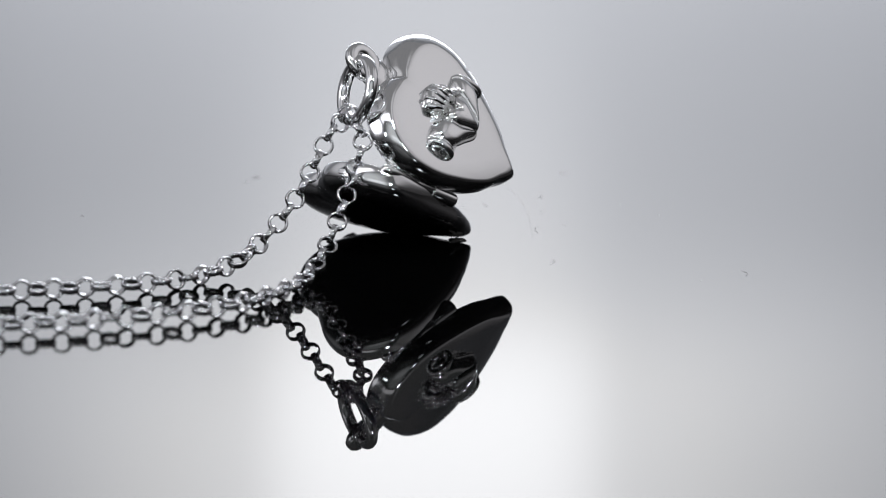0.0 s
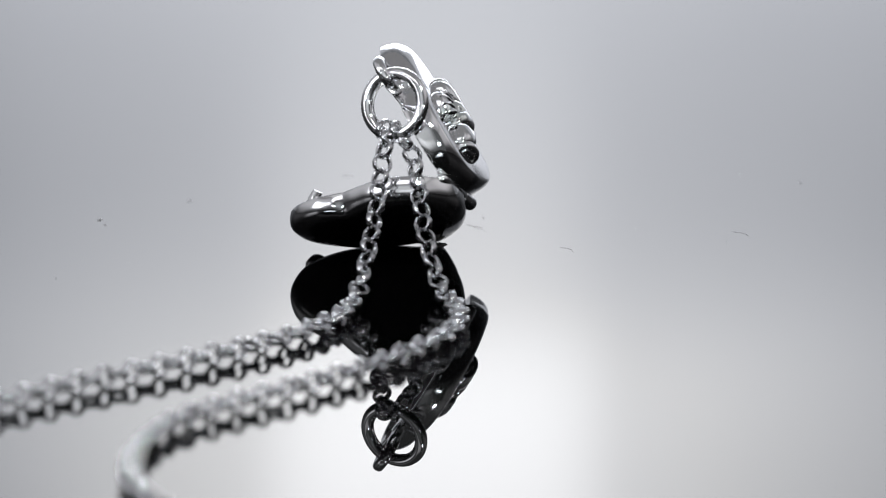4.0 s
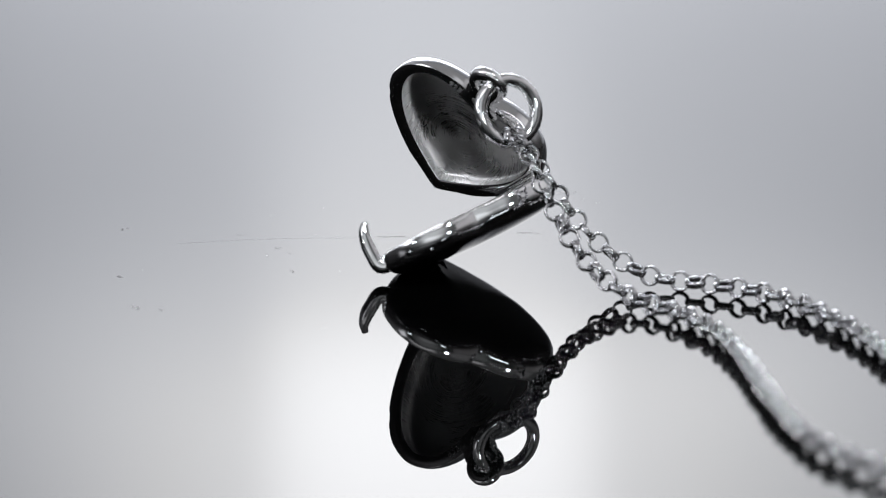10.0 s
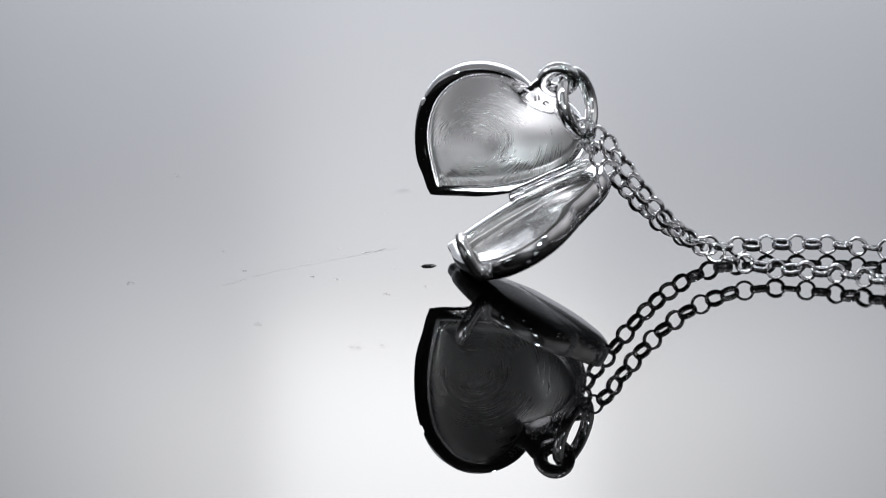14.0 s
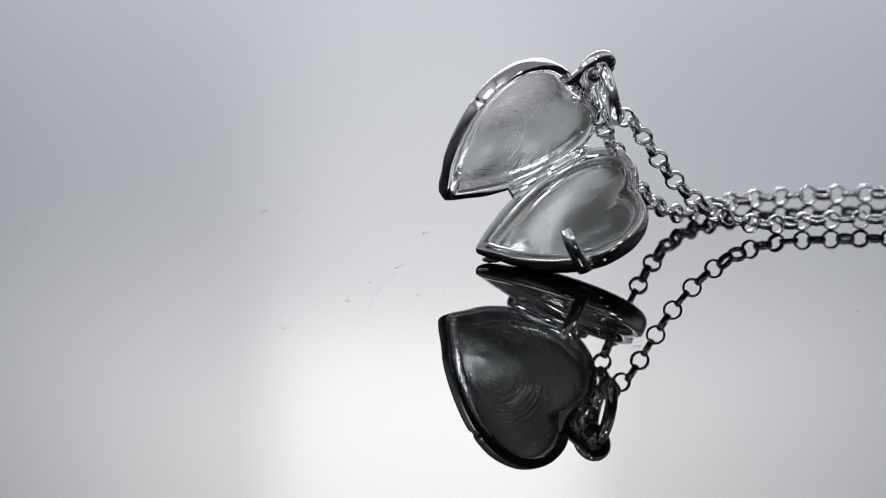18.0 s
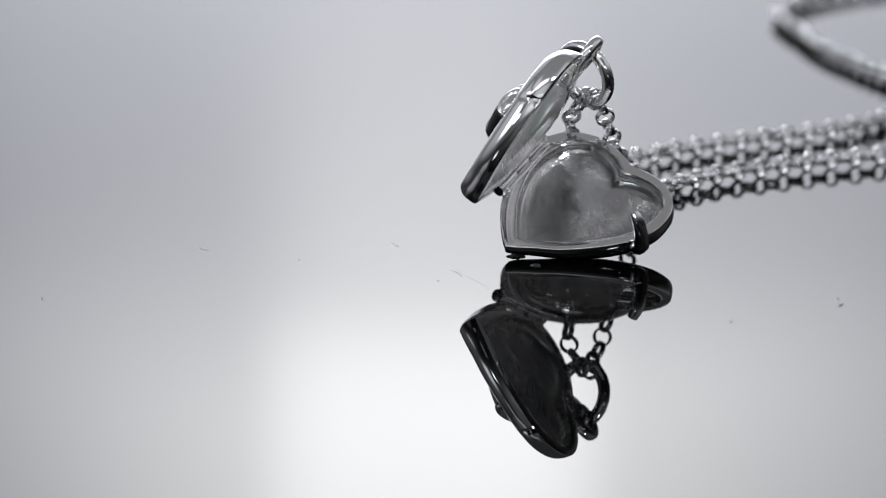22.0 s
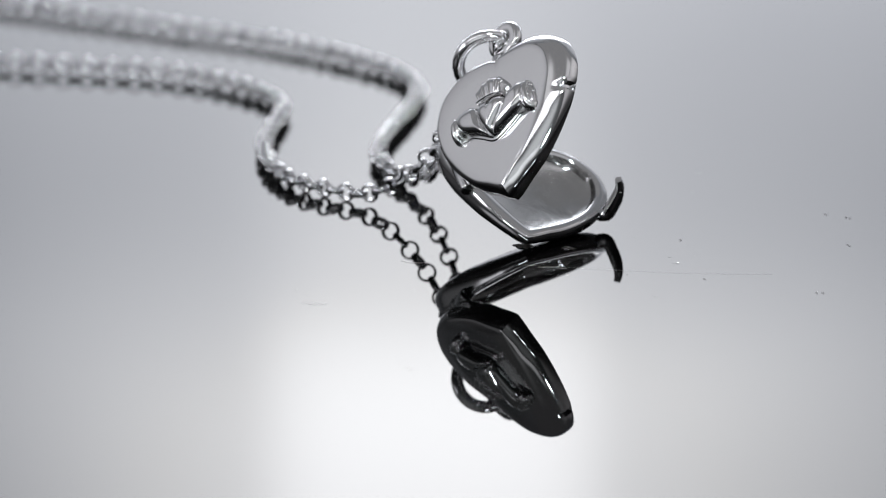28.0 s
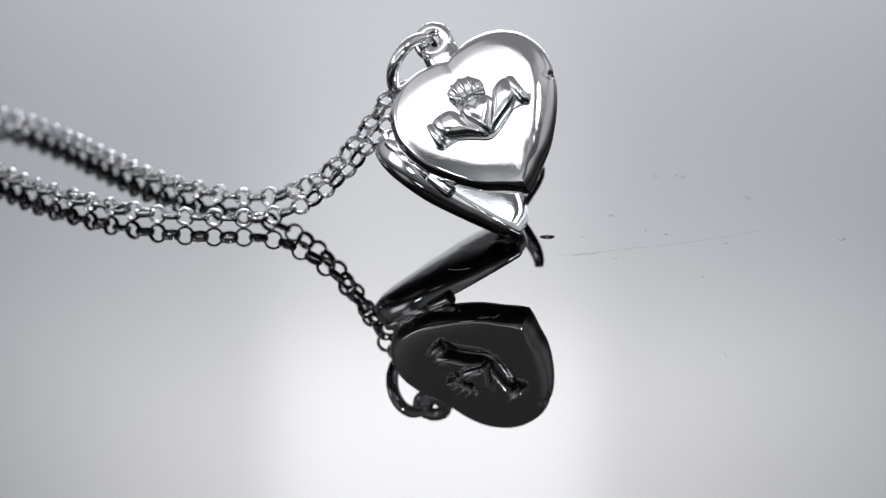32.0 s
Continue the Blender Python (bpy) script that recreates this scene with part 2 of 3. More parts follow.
def slab(name, x0, x1, y0, y1, z0, z1, material, label, category, kind="structure"):
    """A box with softened edges, in millimetres; its object stands at the middle of its foot."""
    cx, cy = (x0 + x1) / 2, (y0 + y1) / 2
    v, f = box(x0 - cx, x1 - cx, y0 - cy, y1 - cy, 0, z1 - z0)
    me = mesh(name, v, f, 30)
    me.materials.append(material)
    ob = new(name, me)
    ob.matrix_basis = pose(cx * MM, cy * MM, z0 * MM)
    return tagged(ob, label, category, kind=kind)


slab("floor", -1200, 1200, -1200, 1200, -60, -40, TABLE, "dark matt table top under the turntable", "table")
slab("wall_back", -700, 700, 600, 604, -40, 760, BACK_CLOTH, "white backlit diffusion cloth, brightest at the lamp behind it", "diffuser")
slab("wall_left", -704, -700, -620, 604, -40, 760, LEFT_CLOTH, "pale grey tent cloth lit by a lamp behind it", "light tent")
slab("wall_right", 700, 704, -620, 604, -40, 760, SIDE_CLOTH, "pale grey translucent tent cloth with added glowing patches", "light tent")
slab("wall_front", -700, 700, -624, -620, -40, 760, FRONT_CLOTH, "unseen grey tent cloth behind the lens with added glow", "light tent")
slab("ceiling", -700, 700, -620, 604, 760, 764, ROOF_CLOTH, "pale grey translucent tent cloth overhead with added glowing patches", "light tent")


def softbox(eye):
    """Unseen small square lamp aimed at the locket: hung from the roof when high, on a rod from the table when low."""
    high = eye[2] > 0.4
    root = tagged(new("softbox"), "unseen small black square softbox with a glowing white front cloth", "studio light", "softboxes round the lens")
    root.matrix_basis = look(eye, (0, 0, 0.015))
    part("diffuser", mesh("diffuser", *box(-36, 36, -34, 34, 2, 4)), TOP_SOFTBOX if high else SOFTBOX, root, "glowing white front cloth")
    v, f = join(box(-42, -36, -40, 40, 0, 60), box(36, 42, -40, 40, 0, 60), box(-36, 36, -40, -34, 0, 60), box(-36, 36, 34, 40, 0, 60), box(-36, 36, -34, 34, 56, 60))
    part("housing", mesh("housing", v, f, 30), BLACK_METAL, root)
    inv = root.matrix_basis.inverted()
    top = root.matrix_basis @ Vector((0, 0, 0.058))
    v, f = tube([inv @ top / MM, inv @ Vector((top.x, top.y, 0.761 if high else -0.04)) / MM], 8.0, 12)
    part("rod", mesh("rod", v, f, 30), BLACK_METAL, root, "black rod up to the tent roof" if high else "black rod down to the table")
    return root


# The third, high one is added to put glints on the chain.
for eye in ((-0.46, -0.5, 0.17), (0.29, -0.52, 0.15), (0.2, -0.36, 0.52)):
    softbox(eye)


def turntable():
    root = tagged(new("turntable"), "round mirror-black acrylic turntable disc", "turntable")
    n = 128
    prof = [(0.0, 0.0), (240.0, 0.0), (241.0, -0.3), (241.4, -1.2), (241.4, -3.8), (241.0, -4.7), (240.0, -5.0), (0.0, -5.0)]
    verts = []
    for r, z in prof[1:-1]:
        for i in range(n):
            a = 2 * math.pi * i / n
            verts.append((r * math.cos(a), r * math.sin(a), z))
    faces = rings_faces(len(prof) - 2, n) + [tuple(range(n)), tuple(range(5 * n, 6 * n))]
    plate = mesh("plate", verts, faces)
    for p in plate.polygons:
        p.use_smooth = False
    part("plate", plate, ACRYLIC, root, "mirror-polished black acrylic plate")
    verts = []
    for r, z in ((110.0, -5.0), (110.0, -40.0)):
        for i in range(n):
            a = 2 * math.pi * i / n
            verts.append((r * math.cos(a), r * math.sin(a), z))
    part("drive_base", mesh("drive_base", verts, rings_faces(2, n) + [tuple(range(n)), tuple(range(n, 2 * n))], 30), BLACK_METAL, root)
    return root


TURNTABLE = turntable()


# ---- the locket ----
# Hinge line and the two leaf planes, in millimetres on the turntable.
HINGE_AT = Vector((-5.68, -3.94, 7.89))
HINGE_DIR = Vector((-0.745, -0.475, 0.465)).normalized()
LEAN = radians(18.0)
TIP_A, TIP_B = -10.7, 5.8


def leaf_frame(inward, towards):
    """Leaf space: x across the heart (away from the hinge), y from tip to cleft, z out of the locket. Returns the matrix and x's sign."""
    n = Vector(inward)
    n = (n - HINGE_DIR * n.dot(HINGE_DIR)).normalized()
    v = n.cross(HINGE_DIR)
    if v.dot(Vector(towards)) < 0:
        v = -v
    across = -math.sin(LEAN) * HINGE_DIR + math.cos(LEAN) * v
    along = math.cos(LEAN) * HINGE_DIR + math.sin(LEAN) * v
    out = -n
    tip = HINGE_AT + HINGE_DIR * TIP_A + v * TIP_B
    sign = 1.0 if across.cross(along).dot(out) > 0 else -1.0
    across = across * sign
    m = Matrix(((across.x, along.x, out.x, tip.x * MM), (across.y, along.y, out.y, tip.y * MM), (across.z, along.z, out.z, tip.z * MM), (0, 0, 0, 1)))
    return m, sign


FRONT, FS = leaf_frame((-0.62, 0.56, -0.55), (0, 0.3, 1))
REAR, RS = leaf_frame((0.234, 0.433, 0.865), (-0.6, 0.75, -0.2))

HALF = [(0, -0.05), (0.75, 0.35), (2.35, 1.6), (4.65, 3.35), (7.15, 6.3), (9.05, 9.5), (9.95, 12.6), (9.85, 15.0), (8.75, 17.55), (6.45, 19.4), (3.7, 20.05), (1.4, 19.7), (0, 19.2)]
CAVITY = [(0, 1.55), (0.7, 2.05), (2.4, 3.5), (5.0, 6.0), (7.15, 9.0), (8.4, 12.1), (8.55, 14.8), (7.8, 16.9), (6.0, 18.35), (3.8, 18.7), (1.5, 18.2), (0, 17.4)]
HN = 84
CENTRE = Vector((0, 11.3))


def heart(half):
    pts, _ = spline([(x, y, 0) for x, y in half], HN)
    right = [Vector((p.x, p.y)) for p in pts]
    left = [Vector((-p.x, p.y)) for p in reversed(pts[1:-1])]
    return right + left


OUTER, INNER = heart(HALF), heart(CAVITY)
REAR_HALF = [(0, -0.1), (0.75, 0.45), (2.25, 1.9), (4.45, 3.85), (6.75, 6.75), (8.55, 9.8), (9.45, 12.7), (9.35, 14.9), (8.35, 17.3), (6.2, 19.0), (3.6, 19.6), (1.4, 19.3), (0, 18.9)]


def inset(outline, d):
    """Moves a closed outline inwards by d along its own normals, kept sharp at the tip."""
    n = len(outline)
    out = []
    for i, p in enumerate(outline):
        t = (outline[(i + 1) % n] - outline[i - 1]).normalized()
        nor = Vector((-t.y, t.x))
        k = d
        if i == 0:
            k = d * 1.35
        q = p + nor * k
        if i and p.y < 5 and p.x * q.x <= 0:
            q = Vector((0, outline[0].y + d * 1.35))
        if abs(p.x) < 1.2 and p.y > 15:
            w = 1 - abs(p.x) / 1.2
            q = q.lerp(Vector((p.x, p.y - d * 0.5)), w * w * (3 - 2 * w))
        out.append(q)
    return out


FRONT_PROFILE = [(0.0, 0.0), (-0.05, 0.05), (-0.09, 0.3), (-0.07, 0.7), (0.0, 1.1), (0.13, 1.5), (0.36, 1.9), (0.7, 2.25), (1.15, 2.57), (1.5, 2.76), (1.8, 2.87), (2.1, 2.93), (2.8, 2.99)]
REAR_PROFILE = [(0.0, 0.0), (-0.04, 0.03), (-0.1, 0.14), (-0.17, 0.55), (-0.2, 1.05), (-0.15, 1.5), (0.05, 1.93), (0.45, 2.33), (1.05, 2.63), (1.9, 2.84), (2.8, 2.97)]


def flank(p, sign, bias):
    """How wide the sloping flank is here: wider on the free side, narrow along the hinge side."""
    w = math.tanh(p.x * sign / 3.5)
    k = 1 + bias * w * (1.0 if w < 0 else 1.2 - p.y / 14.0)
    if p.y > 14:
        k *= 1 - 0.5 * math.exp(-(p.x / 2.2) ** 2)
    k *= 0.55 + 0.45 * min(1.0, max(0.0, p.y - 0.5) / 7.0)
    return k * (1 - 0.35 * bias * max(0.0, min(1.0, (p.y - 12.0) / 6.0)))


def leaf_shell(outer, sign, prof, crown, shear, taper, wedge, notch, bias):
    """The outer shell with its flat rim: from the cavity's lip over the rim and the rounded side to the face."""
    verts = [(p.x, p.y, 0.06) for p in INNER]
    n = len(outer)
    lip, brim = inset(INNER, -0.08), inset(outer, 0.08)
    for u, z in ((0.0, 0.0), (0.12, -0.05), (0.35, -0.1), (0.65, -0.1), (0.88, -0.05), (1.0, 0.0)):
        verts += [(*p.lerp(q, u), z) for p, q in zip(lip, brim)]

    def put(q, z):
        k = taper + (1 - taper) * min(1.0, max(0.0, q.y) / 8.0)
        k *= 1 + wedge * max(0.0, -q.x * sign) / 10.0
        verts.append((q.x, q.y - shear * z, z * k))

    for d, z in prof:
        for p, q in zip(outer, inset(outer, min(d, 0.0))):
            q = q.lerp(CENTRE, max(0.0, d) * flank(p, sign, bias) / 9.0)
            if notch and z < 2.3:
                along = math.hypot((p.x * sign - 9.5) * 0.6, p.y - 10.7)
                if along < 0.5:
                    q = q.lerp(CENTRE, 0.06 * (1 - z / 3.5) * (1 - (along / 0.5) ** 4))
            put(q, z)
    inner_face = [p.lerp(CENTRE, prof[-1][0] * flank(p, sign, bias) / 9.0) for p in outer]
    for s, h in ((0.25, 0.4), (0.55, 0.78), (0.85, 0.98)):
        for p in inner_face:
            put(p.lerp(CENTRE, s), prof[-1][1] + (crown - prof[-1][1]) * h)
    rows = 7 + len(prof) + 3
    faces = rings_faces(rows, n)
    put(CENTRE, crown)
    top = (rows - 1) * n
    faces += [(top + i, top + (i + 1) % n, len(verts) - 1) for i in range(n)]
    return verts, faces


def leaf_cavity():
    """The hollow inside of a leaf: lip, wall, rounded foot and shallow floor."""
    verts = []
    n = len(INNER)
    for s, z in ((0.0, 0.06), (0.003, 0.2), (0.008, 0.5), (0.02, 0.85), (0.055, 1.12), (0.13, 1.36), (0.25, 1.58), (0.42, 1.75), (0.62, 1.85), (0.83, 1.89)):
        for p in INNER:
            d = p - CENTRE
            b = min(0.85, max(0.0, s - 0.08) * 2.2)
            q = CENTRE + d * ((1 - s) * (1 - b + b * 7.0 / d.length))
            verts.append((q.x, q.y, z))
    faces = rings_faces(10, n)
    verts.append((CENTRE.x, CENTRE.y, 1.9))
    faces += [(9 * n + i, 9 * n + (i + 1) % n, len(verts) - 1) for i in range(n)]
    return verts, faces


LOCKET = tagged(new("locket"), "polished silver heart locket standing open on its hinge", "locket")
front_leaf = part("front_leaf", mesh("front_leaf", *leaf_shell(inset(OUTER, -0.2), FS, FRONT_PROFILE, 3.06, 0.17, 0.95, 0.0, True, 0.6), 26), SILVER, LOCKET, "polished front leaf with raised emblem", FRONT)
part("front_lining", mesh("front_lining", *leaf_cavity(), 38), BRUSHED, front_leaf, "brushed silver hollow")
rear_leaf = part("rear_leaf", mesh("rear_leaf", *leaf_shell([Vector((p.x * 1.055 if p.x * RS > 0 else p.x * 1.08 - RS * 0.85 * min(1.0, max(0.0, -p.x * RS) / 2.0), p.y * 1.015)) for p in heart(REAR_HALF)], RS, REAR_PROFILE, 3.4, 0.02, 0.62, 0.18, False, 0.0), 26), SILVER, LOCKET, "plain polished back leaf", REAR)
part("rear_lining", mesh("rear_lining", *leaf_cavity(), 38), DIM_BRUSHED, rear_leaf, "cloudy silver hollow, toned darker than the front one")

FACE = 3.08


def half_tube(path, half, high, seg=14):
    """A half-buried, tapering round form along a path on the face: half widths and heights per point."""
    pts, _ = spline(path, 18)
    k = len(half) - 1
    verts = []
    for i, p in enumerate(pts):
        a, b = pts[max(0, i - 1)], pts[min(17, i + 1)]
        t = (b - a).normalized()
        side = Vector((-t.y, t.x, 0)).normalized()
        u = i / 17 * k
        j = min(k - 1, int(u))
        w = half[j] + (half[j + 1] - half[j]) * (u - j)
        h = high[j] + (high[j + 1] - high[j]) * (u - j)
        for m in range(seg + 1):
            an = math.pi * m / seg
            verts.append(p + side * (w * math.cos(an)) + Vector((0, 0, h * math.sin(an) - 0.1)))
    n = seg + 1
    faces = [(r * n + i, r * n + i + 1, (r + 1) * n + i + 1, (r + 1) * n + i) for r in range(17) for i in range(seg)]
    faces += [tuple(range(n)), tuple(range(17 * n, 18 * n))]
    return verts, faces


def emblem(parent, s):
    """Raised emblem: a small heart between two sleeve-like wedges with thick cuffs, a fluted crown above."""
    def piece(name, pts, h, label="", n=40, steps=None, base=FACE - 0.1):
        out, _ = spline([(x * s, y, 0) for x, y in pts], n, True)
        kw = {"steps": steps} if steps else {}
        v, f = pillow([(p.x, p.y) for p in out], h, base, **kw)
        return part(name, mesh(name, v, f, 60), SILVER_RELIEF, parent, label)

    soft = ((0, 0), (0.05, 0.42), (0.16, 0.74), (0.38, 0.94), (0.7, 1.0))
    flat = ((0, 0), (0.03, 0.8), (0.08, 1.0), (0.5, 1.0))
    # low step round the foot of the emblem
    piece("emblem_step", [(-0.35, 6.75), (2.3, 7.75), (4.2, 8.75), (5.6, 8.3), (6.2, 9.2), (4.0, 9.6), (0.0, 9.2), (-4.0, 10.3), (-6.4, 9.9), (-6.1, 9.0), (-4.9, 9.45), (-2.6, 8.1)], 0.24, "", 60, flat)
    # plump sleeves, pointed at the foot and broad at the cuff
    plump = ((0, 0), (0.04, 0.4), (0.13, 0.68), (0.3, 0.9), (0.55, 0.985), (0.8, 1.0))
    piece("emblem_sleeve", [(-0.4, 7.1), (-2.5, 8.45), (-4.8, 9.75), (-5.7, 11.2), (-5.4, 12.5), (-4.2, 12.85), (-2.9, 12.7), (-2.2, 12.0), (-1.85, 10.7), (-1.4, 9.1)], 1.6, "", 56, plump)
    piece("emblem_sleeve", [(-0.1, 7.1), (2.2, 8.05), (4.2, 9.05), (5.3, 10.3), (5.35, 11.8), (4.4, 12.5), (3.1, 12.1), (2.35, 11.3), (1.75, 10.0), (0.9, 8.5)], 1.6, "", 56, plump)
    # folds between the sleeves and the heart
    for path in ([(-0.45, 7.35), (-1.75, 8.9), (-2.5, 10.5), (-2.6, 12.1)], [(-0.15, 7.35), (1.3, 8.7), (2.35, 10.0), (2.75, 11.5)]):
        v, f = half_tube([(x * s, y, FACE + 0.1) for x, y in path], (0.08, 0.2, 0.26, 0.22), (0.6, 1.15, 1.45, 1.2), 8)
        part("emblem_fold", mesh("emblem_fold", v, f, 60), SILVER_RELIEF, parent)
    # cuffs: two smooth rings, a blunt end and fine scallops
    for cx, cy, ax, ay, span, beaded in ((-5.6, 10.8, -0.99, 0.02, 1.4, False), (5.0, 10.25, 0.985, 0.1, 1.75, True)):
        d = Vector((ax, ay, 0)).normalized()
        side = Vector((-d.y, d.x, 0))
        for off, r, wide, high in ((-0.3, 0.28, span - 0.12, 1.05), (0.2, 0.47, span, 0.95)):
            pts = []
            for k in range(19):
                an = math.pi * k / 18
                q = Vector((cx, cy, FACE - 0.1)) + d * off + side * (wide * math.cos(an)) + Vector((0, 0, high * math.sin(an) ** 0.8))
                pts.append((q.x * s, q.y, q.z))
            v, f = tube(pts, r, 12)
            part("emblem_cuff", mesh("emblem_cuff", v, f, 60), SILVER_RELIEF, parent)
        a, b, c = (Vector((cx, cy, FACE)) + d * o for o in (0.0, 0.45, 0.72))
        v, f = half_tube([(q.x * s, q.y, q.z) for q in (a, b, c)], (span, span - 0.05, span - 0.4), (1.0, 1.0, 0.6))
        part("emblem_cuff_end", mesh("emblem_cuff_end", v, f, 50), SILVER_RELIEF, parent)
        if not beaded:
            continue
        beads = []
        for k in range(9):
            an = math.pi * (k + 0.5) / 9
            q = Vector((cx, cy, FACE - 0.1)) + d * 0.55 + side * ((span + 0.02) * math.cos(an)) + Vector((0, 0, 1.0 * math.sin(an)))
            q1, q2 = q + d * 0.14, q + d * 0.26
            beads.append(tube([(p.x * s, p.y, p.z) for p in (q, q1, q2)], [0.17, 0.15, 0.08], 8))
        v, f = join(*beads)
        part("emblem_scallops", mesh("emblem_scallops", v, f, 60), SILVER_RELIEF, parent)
    # middle heart
    piece("emblem_heart", [(-0.3, 7.2), (0.9, 8.5), (1.95, 10.0), (2.3, 11.0), (1.75, 11.8), (0.85, 11.9), (0.0, 11.3), (-0.8, 12.0), (-1.6, 12.05), (-2.1, 11.4), (-2.0, 10.1), (-1.3, 8.5)], 1.9, "small plump heart", 72, soft)
    # crown: shell-like back, five flutes and a plain band
    piece("emblem_crown", [(-1.8, 12.6), (-2.3, 14.4), (-0.9, 15.3), (0.4, 15.4), (1.85, 14.4), (2.1, 13.1), (1.7, 12.1), (0.0, 12.3)], 1.2, "", 48, soft)
    for fx, fy, hx_, hy_ in ((-1.45, 12.7, -2.0, 14.4), (-0.75, 12.7, -1.15, 15.15), (0.0, 12.65, -0.05, 15.4), (0.75, 12.5, 1.05, 15.0), (1.45, 12.35, 1.85, 14.0)):
        ctrl = [(fx + (hx_ - fx) * u, fy + (hy_ - fy) * u) for u in (0.0, 0.4, 0.75, 1.0)]
        v, f = half_tube([(x * s, y, FACE) for x, y in ctrl], (0.36, 0.46, 0.52, 0.3), (1.3, 1.46, 1.4, 0.85), 12)
        part("emblem_crown_flute", mesh("emblem_crown_flute", v, f, 60), SILVER_RELIEF, parent)
    v, f = half_tube([(-2.0 * s, 12.55, FACE), (0.0, 12.5, FACE), (1.95 * s, 12.1, FACE)], (0.24, 0.28, 0.24), (1.35, 1.55, 1.35))
    part("emblem_crown_band", mesh("emblem_crown_band", v, f, 60), SILVER_RELIEF, parent)


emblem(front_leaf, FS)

# tab, hallmark stamps and bail at the cleft of the front leaf
tab_out, _ = spline([(-2.9, 18.5, 0), (-2.35, 20.0, 0), (-2.3, 21.6, 0), (-1.3, 22.15, 0), (0.9, 22.15, 0), (1.9, 21.4, 0), (2.0, 20.0, 0), (2.6, 18.7, 0), (0, 17.75, 0)], 44, True)
v, f = pillow([(p.x * FS, p.y) for p in tab_out], 1.0, 0.02, ((0, 0), (0.06, 0.4), (0.16, 0.7), (0.35, 0.92), (0.7, 1.0)))
v2, f2 = pillow([(p.x * FS, p.y) for p in tab_out], -0.14, 0.02, ((0, 0), (0.06, 1.0), (0.5, 1.0)))
part("tab", mesh("tab", *join((v, f), (v2, f2)), 50), SILVER, front_leaf, "flat stamped tab below the bail")


def stamp(text, x, y, size, tilt):
    """Raised characters on the inner rim, read from inside the locket."""
    curve = bpy.data.curves.new("hallmark", "FONT")
    curve.body, curve.size, curve.extrude = text, size * MM, 0.035 * MM
    curve.align_x, curve.align_y = "CENTER", "CENTER"
    draft = new("hallmark", curve)
    bpy.context.view_layer.update()
    me = bpy.data.meshes.new_from_object(draft.evaluated_get(bpy.context.evaluated_depsgraph_get()))
    me.name = "hallmark"
    bpy.data.objects.remove(draft)
    m = Matrix.Translation(Vector((x * FS, y, -0.15)) * MM) @ pose(0, 0, 0, 0, 180, tilt)
    part("hallmark", me, DARK_STAMP, front_leaf, "stamped purity mark", m)


stamp("925", 3.0, 19.25, 1.15, 4)
stamp("IN", -3.4, 19.15, 1.1, -14)
# trade mark beside them: a four-lobed flower and a plain block
dots = [tube([(x * FS, y, -0.2), (x * FS, y, -0.1)], 0.17, 10) for x, y in ((-0.1, 19.4), (0.5, 19.4), (0.2, 19.7), (0.2, 19.1))]
part("hallmark", mesh("hallmark", *join(*dots), 40), DARK_STAMP, front_leaf, "tiny stamped flower")
part("hallmark", mesh("hallmark", *join(box(-1.05 * FS - 0.28, -1.05 * FS + 0.28, 19.55, 19.75, -0.18, -0.1), box(-1.05 * FS - 0.28, -1.05 * FS + 0.28, 19.1, 19.3, -0.18, -0.1), box(-1.05 * FS + 0.1, -1.05 * FS + 0.28, 19.3, 19.55, -0.18, -0.1))), DARK_STAMP, front_leaf, "tiny stamped block")

# bail: a flattened loop that stands on the tab
BAIL_AT = Vector((-0.15 * FS, 22.75, 0.38))
verts = []
for i in range(44):
    a = 2 * math.pi * i / 44
    wide = 0.8 + 0.06 * max(0.0, -math.sin(a))
    for k in range(14):
        an = 2 * math.pi * k / 14
        c, d = math.cos(an), math.sin(an)
        r = 1.58 + math.copysign(abs(c) ** 0.75, c) * wide
        verts.append(BAIL_AT + Vector((r * math.cos(a), r * math.sin(a) * 1.04, math.copysign(abs(d) ** 0.75, d) * 0.66)))
part("bail", mesh("bail", verts, rings_faces(44, 14, True)), SILVER, front_leaf, "thick silver bail loop")


# jump ring through the bail
def torus(major, minor, n=64, seg=18):
    return tube([(major * math.cos(2 * math.pi * i / n), major * math.sin(2 * math.pi * i / n), 0) for i in range(n)], minor, seg, True)


RING_N = Vector((-0.87, -0.42, 0.26)).normalized()
ring_m = Matrix.Translation(Vector((-14.2, -2.8, 19.4)) * MM) @ RING_N.to_track_quat("Z", "Y").to_matrix().to_4x4()
part("jump_ring", mesh("jump_ring", *torus(3.5, 0.74)), SILVER, LOCKET, "round silver jump ring", ring_m)

# hinge knuckles and their leaves
hinge_q = HINGE_DIR.to_track_quat("X", "Z").to_matrix().to_4x4()
HINGE_M = Matrix.Translation(HINGE_AT * MM) @ hinge_q


def lathe(profile, seg=24):
    """Turned form round the x axis from (x, radius) pairs, with flat ends."""
    verts = [(x, r * math.cos(2 * math.pi * k / seg), r * math.sin(2 * math.pi * k / seg)) for x, r in profile for k in range(seg)]
    faces = rings_faces(len(profile), seg) + [tuple(range(seg)), tuple(range((len(profile) - 1) * seg, len(profile) * seg))]
    return verts, faces


hinge = part("hinge", mesh("hinge", *lathe([(-3.2, 0.3), (7.0, 0.3)], 12), 40), SILVER, LOCKET, "hinge pin with three knuckles", HINGE_M)
BARREL = 0.82
